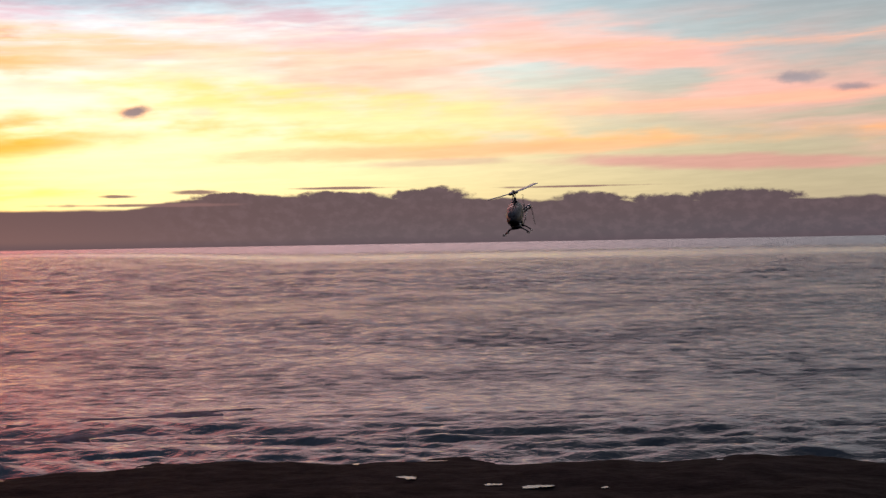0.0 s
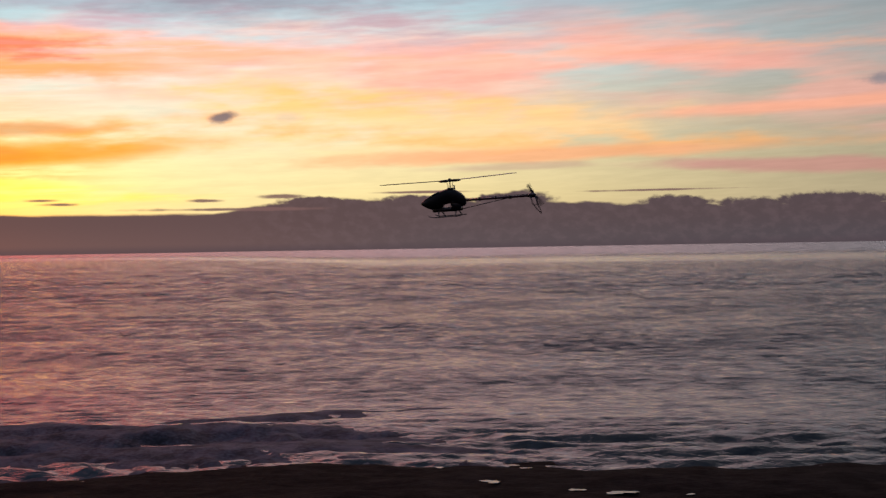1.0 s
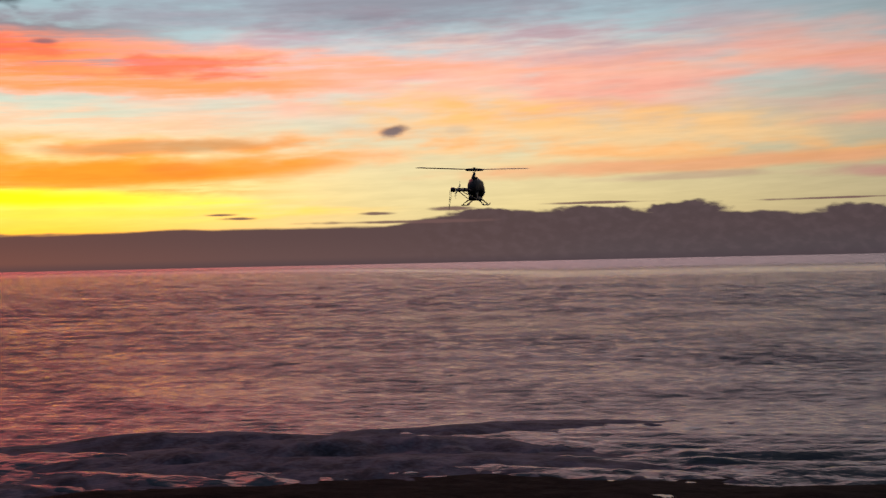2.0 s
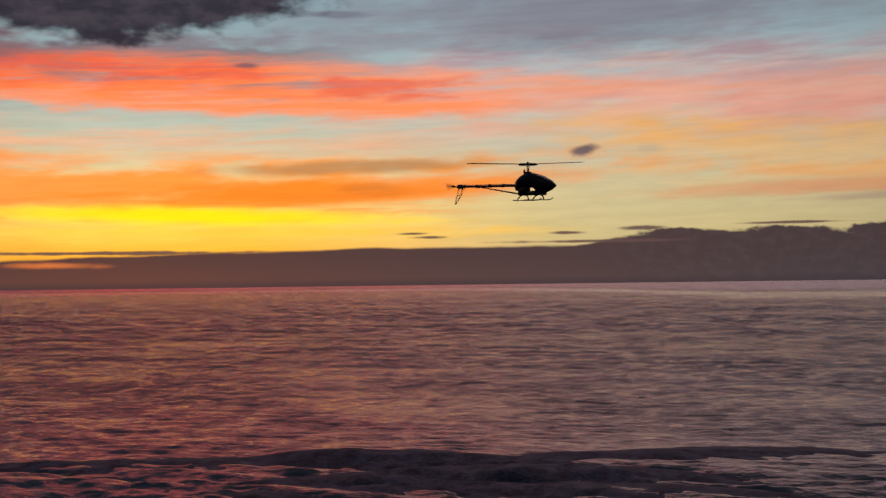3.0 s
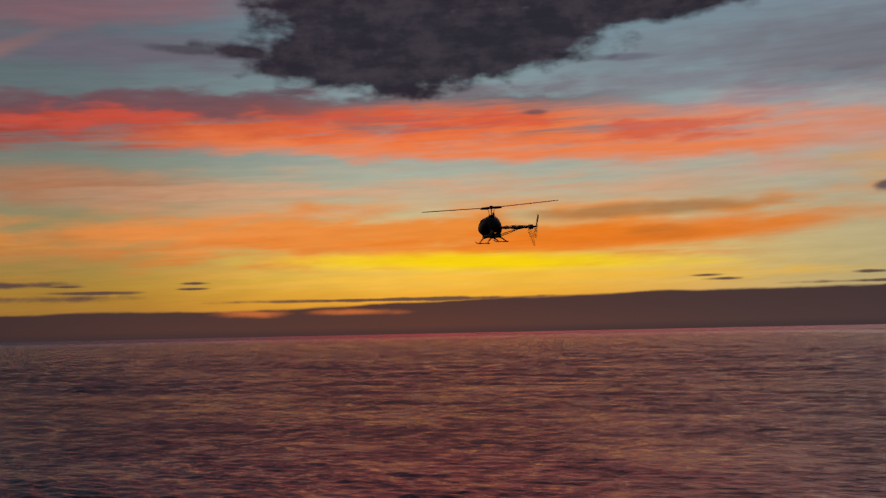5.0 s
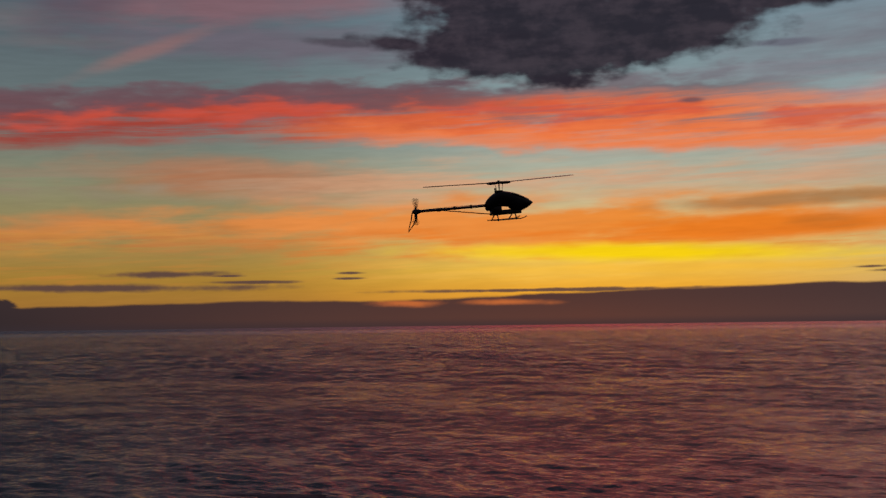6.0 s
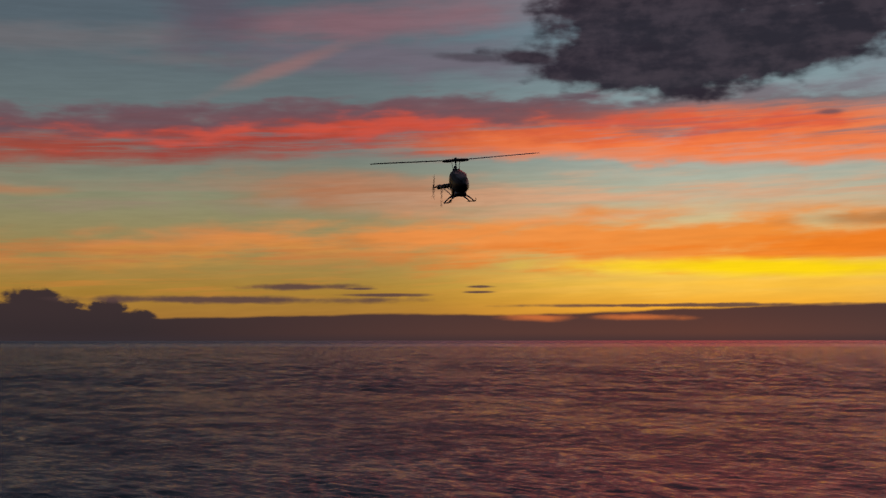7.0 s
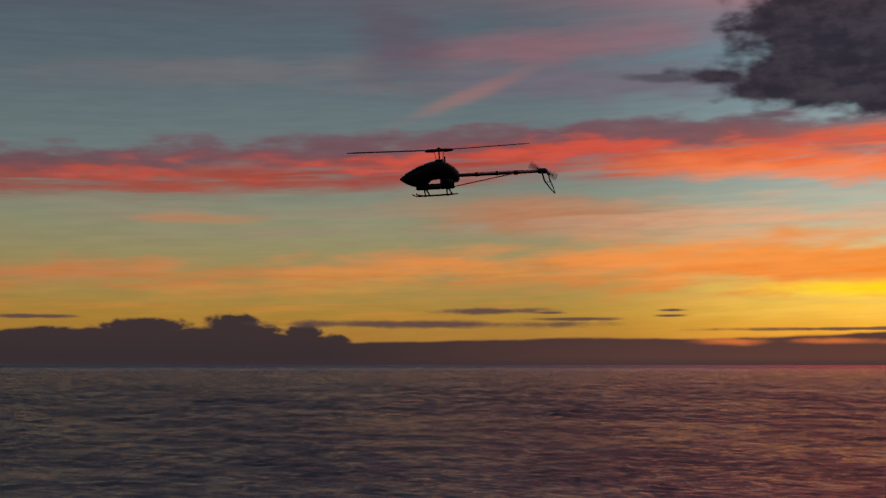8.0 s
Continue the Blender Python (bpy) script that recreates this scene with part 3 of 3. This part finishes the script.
# ---- the model helicopter; its origin is the rotor hub, its nose points along +y ----
def make_helicopter():
    heli = tagged(new("model_helicopter"), "black radio-controlled model helicopter hovering over the shore", "helicopter")
    shell = part("canopy", loft([
        (0.356, -0.236, -0.228, 0.004, 1.0), (0.338, -0.252, -0.214, 0.020, 1.0), (0.30, -0.276, -0.188, 0.042, 0.95), (0.245, -0.300, -0.158, 0.060, 0.9), (0.18, -0.312, -0.130, 0.071, 0.88),
        (0.12, -0.300, -0.105, 0.075, 0.85), (0.085, -0.258, -0.096, 0.075, 0.85), (0.03, -0.250, -0.085, 0.073, 0.85), (-0.02, -0.250, -0.090, 0.069, 0.85), (-0.07, -0.262, -0.110, 0.062, 0.85), (-0.120, -0.285, -0.145, 0.052, 0.85), (-0.150, -0.285, -0.175, 0.038, 0.9), (-0.166, -0.262, -0.200, 0.016, 1.0)]), CANOPY, heli, "glossy dark canopy, pointed at the nose")
    part("windscreen_stripe", loft([(0.305, -0.205, -0.1865, 0.030, 0.9), (0.245, -0.178, -0.1565, 0.046, 0.9), (0.19, -0.150, -0.1285, 0.055, 0.9), (0.13, -0.130, -0.108, 0.052, 0.9)]), PLASTIC, shell, "dull black screen on the canopy")
    frame_ob = part("side_frame", box((0.034, -0.112, -0.335), (0.040, 0.0, -0.20), 0.002), CARBON, heli)
    o = new("side_frame", frame_ob.data)
    o.parent, o.location.x = heli, -0.074
    part("tray", box((-0.036, -0.11, -0.335), (0.036, 0.215, -0.285), 0.006), CARBON, heli, "battery tray of carbon plates")
    part("battery", box((-0.028, 0.12, -0.30), (0.028, 0.225, -0.245), 0.008), PLASTIC, heli)
    part("motor", tube([(0, 0.135, -0.29), (0, 0.135, -0.21)], 0.028, 16), METAL, heli)
    part("main_gear", tube([(0, -0.03, -0.232), (0, -0.03, -0.220)], 0.058, 28), PLASTIC, heli)
    part("servo", box((-0.030, -0.07, -0.175), (0.030, -0.035, -0.135), 0.003), PLASTIC, heli)
    # tail
    part("tail_boom", tube([(0, -0.10, -0.226), (0, -0.89, -0.226)], 0.0135, 14), BOOM, heli, "slim tail boom, red of a lens fringe put into its colour")
    for s in (-1, 1):
        part("boom_strut", tube([(s * 0.042, -0.09, -0.322), (s * 0.016, -0.66, -0.232)], 0.0045, 8), CARBON, heli)
    part("strut_clamp", box((-0.021, -0.685, -0.246), (0.021, -0.65, -0.207), 0.004), PLASTIC, heli)
    part("pushrod", tube([(0.024, -0.10, -0.212), (0.024, -0.5, -0.206), (0.026, -0.88, -0.212)], 0.0022, 6), METAL, heli)
    for y in (-0.32, -0.50):
        part("rod_guide", box((-0.017, y - 0.008, -0.243), (0.028, y + 0.008, -0.203), 0.003), PLASTIC, heli)
    part("tail_case", loft([(-0.86, -0.241, -0.211, 0.016, 0.8), (-0.885, -0.250, -0.200, 0.021, 0.7), (-0.93, -0.250, -0.200, 0.022, 0.7), (-0.95, -0.238, -0.214, 0.014, 0.8)], 16), METAL, heli)
    fin = part("tail_fin", tube([(-0.024, -0.895, -0.235), (-0.024, -0.912, -0.31), (-0.024, -0.955, -0.375), (-0.024, -1.000, -0.428)], [0.008, 0.007, 0.006, 0.004], 8), CARBON, heli, "open swept tail fin of two carbon edges")
    part("rear_edge", tube([(-0.024, -0.945, -0.235), (-0.024, -0.962, -0.31), (-0.024, -0.988, -0.375), (-0.024, -1.001, -0.430)], [0.007, 0.006, 0.005, 0.004], 8), CARBON, fin)
    for edge_ob in (fin, *fin.children):
        for v in edge_ob.data.vertices:
            v.co.x = -0.024 + (v.co.x + 0.024) * 0.25
    part("fin_bridge", tube([(-0.024, -0.918, -0.325), (-0.024, -0.964, -0.325)], 0.0025, 6), CARBON, fin)
    tail_rotor = part("tail_rotor", tube([(-0.02, 0, 0), (0.045, 0, 0)], 0.007, 10), METAL, heli, "small two-bladed tail rotor")
    tail_rotor.location = (0.02, -0.925, -0.225)
    for s in (0, 180):
        b = part("tail_blade", blade(0.138, 0.02, 0.030, 0.005), PLASTIC, tail_rotor)
        b.matrix_basis = pose(0.034, 0, 0, s, 0, 0) @ pose(0, 0, 0, 0, 90, 0)
        g = part("tail_grip", tube([(0.034, 0, 0), (0.034, 0, 0.032)], 0.008, 8), METAL, tail_rotor)
        g.matrix_basis = pose(0, 0, 0, s, 0, 0)
    # landing gear
    for s in (-1, 1):
        part("skid", tube([(s * 0.116, -0.125, -0.384), (s * 0.118, 0.02, -0.386), (s * 0.118, 0.17, -0.386), (s * 0.117, 0.200, -0.383), (s * 0.116, 0.222, -0.376), (s * 0.115, 0.238, -0.365)], 0.0052, 10), CARBON, heli)
        for y in (-0.06, 0.135):
            leg = part("skid_leg", tube([(s * 0.026, y, -0.330), (s * 0.060, y, -0.334), (s * 0.090, y - 0.004, -0.356), (s * 0.110, y - 0.010, -0.374), (s * 0.118, y - 0.014, -0.388)], [0.008, 0.0075, 0.0065, 0.006, 0.006], 10), PLASTIC, heli)
            part("skid_clamp", box((s * 0.118 - 0.008, y - 0.024, -0.394), (s * 0.118 + 0.008, y - 0.004, -0.378), 0.004), PLASTIC, leg)
    # rotor
    rotor = part("main_rotor", tube([(0, 0, -0.17), (0, 0, 0.012)], 0.0065, 12), METAL, heli, "two-bladed main rotor on a bare metal mast")
    part("swashplate", tube([(0, 0, -0.092), (0, 0, -0.078)], 0.036, 24), METAL, rotor)
    part("head_block", box((-0.034, -0.016, -0.012), (0.034, 0.016, 0.016), 0.004), METAL, rotor)
    part("head_button", tube([(0, 0, 0.012), (0, 0, 0.026)], [0.016, 0.012], 16), METAL, rotor)
    for s in (0, 180):
        m = pose(0, 0, 0, 0, 0, s)
        g = part("blade_grip", loft([(0.030, -0.013, 0.013, 0.014, 0.7), (0.05, -0.016, 0.016, 0.019, 0.6), (0.095, -0.014, 0.014, 0.017, 0.6), (0.122, -0.010, 0.010, 0.013, 0.6)], 16), METAL, rotor)
        g.matrix_basis = m @ pose(0, 0, 0, 0, 0, -90)
        b = part("rotor_blade", blade(0.795, 0.105, 0.058, 0.0105), CARBON, rotor)
        b.matrix_basis = m @ pose(0, 0, 0.002, 4, -1.2, 0)
        part("link_rod", tube([(0.030, 0.026, -0.085), (0.045, 0.030, 0.0)], 0.003, 6), METAL, rotor).matrix_basis = m
    part("mast_guard", box((-0.012, -0.052, -0.135), (0.012, -0.040, -0.052), 0.003), CARBON, heli)
    return heli, rotor, tail_rotor


heli, rotor, tail_rotor = make_helicopter()


# ---- surf ----
def make_breaker(name, length, height, depth, seed, label):
    """A broken wave: a rolled front of lumpy foam with a smooth dark back; it runs along x and faces -y."""
    u = np.linspace(-1, 1, 260)
    v = np.linspace(0, 1, 46)
    vv, uu = np.meshgrid(v, u, indexing="ij")
    x = uu * length / 2
    crest = (1 - np.abs(uu) ** 2) * (0.85 + 0.16 * fbm2(x, 0 * x, seed, 3, 0.35))
    y = (vv - 0.35) * depth + 0.7 * fbm2(x, 0 * x + 3, seed + 1, 4, 0.3)
    prof = np.interp(vv, [0, 0.08, 0.2, 0.32, 0.42, 0.6, 0.8, 1], [-0.45, 0.22, 0.5, 0.86, 1.0, 0.62, 0.2, -0.5])
    lump = (fbm2(x, y, seed + 2, 6, 2.6) + 0.5 * np.abs(fbm2(x, y, seed + 3, 4, 3.0))) * np.interp(vv, [0, 0.12, 0.3, 0.42, 0.6, 1], [0.4, 1, 0.7, 0.28, 0.12, 0.05])
    z = height * (prof * crest + 0.15 * lump) - 0.08
    ob = new(name, grid_mesh(name, x, y, z, SHADED_FOAM))
    return tagged(ob, label, "wave", kind="stuff")


breaker_a = make_breaker("breaking_wave", 17.0, 0.55, 7.5, 21, "breaking wave, foam front blue-grey with its shade put into the colour")
breaker_b = make_breaker("breaking_wave", 40.0, 0.42, 6.0, 57, "low breaking wave, foam front with its shade put into the colour")


# added to lay shade-dark foam over the bright water left of the rocks
breaker_c = make_breaker("breaking_wave", 20.0, 0.42, 7.5, 83, "spent wave of foam, shade put into its colour, running up to the rocks")


def make_pool(x, y, length, width, seed):
    """A shallow puddle with a wavy rim, lying in the rock."""
    rng = np.random.default_rng(seed)
    bm = bmesh.new()
    rim = []
    ph = rng.uniform(0, 6.28, 3)
    for q in np.linspace(0, 2 * math.pi, 36, endpoint=False):
        k = 1 + 0.3 * math.sin(2 * q + ph[0]) + 0.2 * math.sin(3 * q + ph[1]) + 0.12 * math.sin(7 * q + ph[2])
        rim.append(bm.verts.new((length / 2 * k * math.cos(q), width / 2 * k * math.sin(q), 0)))
    top = bm.faces.new(rim)
    low = bmesh.ops.extrude_face_region(bm, geom=[top])
    for v in low["geom"]:
        if isinstance(v, bmesh.types.BMVert):
            v.co.z -= 0.15
    xs, ys = np.array([v.co.x for v in rim]) + x, np.array([v.co.y for v in rim]) + y
    ob = part("tide_pool", bm, POOL, None, smooth=False)
    ob.location = (x, y, float(shore_height(xs, ys).max()) + 0.012)
    return tagged(ob, "small bright puddle lying in dark wet rock", "puddle", group="puddles on the rock shelf")


make_pool(-0.8, 25.6, 0.36, 0.30, 1)
make_pool(0.9, 24.9, 0.28, 0.22, 2)
make_pool(1.75, 24.7, 0.52, 0.30, 3)
make_pool(3.1, 24.6, 0.16, 0.14, 4)
make_pool(-2.0, 27.6, 0.20, 0.14, 5)


# ---- movement ----
# seconds, place of the hub, heading, lean seen along the line of sight, azimuth of that line
FLIGHT = [
    (0.0, 0.69, 12.13, 5.459, 167.5, 7.0, -3.3),
    (0.1, 0.58, 12.33, 5.465, 159.0, 6.9, -2.7),
    (0.2, 0.38, 12.53, 5.446, 147.6, 7.7, -1.7),
    (0.3, 0.25, 12.74, 5.441, 141.6, 8.6, -1.1),
    (0.4, 0.14, 12.95, 5.483, 137.1, 8.5, -0.6),
    (0.5, 0.03, 13.17, 5.538, 130.3, 7.9, -0.1),
    (0.6, -0.16, 13.35, 5.627, 114.3, 6.5, 0.7),
    (0.7, -0.31, 13.54, 5.662, 104.8, 6.1, 1.3),
    (0.8, -0.48, 13.73, 5.698, 96.7, 5.8, 2.0),
    (0.9, -0.63, 13.72, 5.717, 84.6, 4.7, 2.6),
    (1.0, -0.83, 13.72, 5.725, 76.6, 4.0, 3.5),
    (1.2, -1.17, 13.70, 5.768, 63.8, 2.8, 4.9),
    (1.4, -1.52, 13.67, 5.848, 47.7, 1.6, 6.3),
    (1.5, -1.62, 13.66, 5.875, 40.3, 1.0, 6.8),
    (1.6, -1.81, 13.64, 5.898, 35.3, 0.5, 7.5),
    (1.8, -2.06, 13.60, 5.959, 11.7, -0.4, 8.6),
    (2.0, -2.40, 13.55, 5.998, -4.0, -0.2, 10.1),
    (2.1, -2.60, 13.50, 6.024, -10.5, -0.2, 10.9),
    (2.2, -2.75, 13.45, 6.048, -24.4, 0.3, 11.5),
    (3.3, -4.28, 12.85, 6.312, -152.0, 1.8, 18.4),
    (3.4, -4.46, 12.78, 6.299, -170.3, 2.6, 19.3),
    (3.5, -4.62, 12.70, 6.309, -178.2, 3.4, 20.0),
    (3.6, -4.74, 12.64, 6.299, -187.2, 5.1, 20.6),
    (3.7, -4.87, 12.58, 6.295, -196.0, 6.3, 21.2),
    (3.8, -4.99, 12.52, 6.289, -208.5, 6.4, 21.7),
    (3.9, -5.18, 12.42, 6.291, -216.0, 6.0, 22.6),
    (4.0, -5.36, 12.33, 6.312, -226.4, 5.6, 23.5),
    (4.1, -5.55, 12.23, 6.302, -233.5, 5.2, 24.4),
    (4.2, -5.72, 12.14, 6.280, -249.4, 4.9, 25.2),
    (5.3, -7.59, 11.67, 6.402, -333.2, 2.5, 33.1),
    (5.4, -7.68, 11.45, 6.407, -347.2, 2.4, 33.9),
    (5.5, -7.78, 11.24, 6.400, -352.5, 2.9, 34.7),
    (5.6, -7.84, 11.04, 6.424, -359.2, 3.0, 35.4),
    (5.7, -7.90, 10.85, 6.423, -364.8, 3.2, 36.1),
    (5.9, -7.95, 10.51, 6.461, -387.4, 3.6, 37.1),
    (6.0, -8.01, 10.32, 6.472, -395.8, 3.8, 37.8),
    (6.2, -8.099, 9.964, 6.502, -404.4, 3.4, 39.1),
    (6.4, -8.111, 9.507, 6.534, -426.7, 3.3, 40.5),
    (6.5, -8.136, 9.262, 6.538, -434.5, 3.4, 41.3),
    (6.6, -8.190, 8.998, 6.586, -448.5, 3.7, 42.3),
    (6.8, -8.237, 8.527, 6.604, -463.4, 3.8, 44.0),
    (7.0, -8.279, 8.060, 6.656, -483.3, 4.0, 45.8),
    (7.2, -8.367, 7.692, 6.698, -499.0, 4.0, 47.4),
    (7.3, -8.427, 7.484, 6.713, -503.9, 4.0, 48.4),
    (7.4, -8.479, 7.283, 6.744, -517.0, 4.0, 49.3),
    (7.5, -8.523, 7.098, 6.759, -522.0, 4.1, 50.2),
    (7.6, -8.569, 6.909, 6.771, -528.6, 4.0, 51.1),
    (7.8, -8.687, 6.515, 6.820, -547.0, 4.0, 53.1),
    (8.0, -8.799, 6.117, 6.834, -566.5, 3.5, 55.2),
]


def motions():
    rows, spin = [], []
    for t, x, y, z, head, lean, az in FLIGHT:
        nod = float(np.interp(t, [0, 0.8, 1.6, 2.2, 3.3, 8.0], [6.0, 5.0, 2.5, 2.5, 6.0, 6.5]))
        rows.append((t, pose(x, y, z, 0, 0, az) @ pose(0, 0, 0, 0, -lean, 0) @ pose(0, 0, 0, nod, 0, 0) @ pose(0, 0, 0, 0, 0, head - az)))
        # the two blades stay nearly square to the line of sight, as the shutter catches them
        phase = float(np.interp(t, [0, 0.4, 0.8, 1.4, 2.0, 2.4, 3.4, 4.0, 5.0, 6.0, 6.5, 7.0, 8.0], [72, 48, 22, 12, 40, 20, 58, 30, 16, 6, 20, 8, 4]))
        spin.append((t, pose(0, 0, 0, 0, 0, phase + az - head)))
    walk(heli, rows)
    walk(rotor, spin)
    walk(tail_rotor, [(i / 30, tail_rotor.matrix_basis.copy() @ pose(0, 0, 0, 77.0 * i, 0, 0)) for i in range(241)])
    walk(sea, [(0.0, pose(0, 0, 0)), (4.0, pose(0.3, -1.6, 0.03)), (8.0, pose(0.6, -3.2, 0))])
    walk(breaker_a, [(0.0, pose(-10.5, 32.0, -0.40, 0, 0, 16)), (0.6, pose(-10.4, 31.6, -0.12, 0, 0, 16)), (2.0, pose(-10.2, 30.6, 0.0, 0, 0, 16)), (4.0, pose(-9.8, 28.4, -0.2, 0, 0, 16)), (8.0, pose(-9.4, 25.0, -0.6, 0, 0, 16))])
    walk(breaker_c, [(0.0, pose(-8.6, 28.6, -0.35, 0, 0, 14)), (0.6, pose(-8.6, 28.4, -0.08, 0, 0, 14)), (2.0, pose(-8.6, 27.8, 0.02, 0, 0, 14)), (4.0, pose(-8.4, 26.2, -0.1, 0, 0, 14)), (8.0, pose(-8.2, 24.5, -0.4, 0, 0, 14))])
    walk(breaker_b, [(0.0, pose(-17.4, 33.0, -0.2, 0, 0, 26)), (3.0, pose(-16.4, 31.2, -0.03, 0, 0, 26)), (5.5, pose(-15.9, 30.2, -0.05, 0, 0, 26)), (8.0, pose(-15.4, 29.2, -0.3, 0, 0, 26))])


motions()
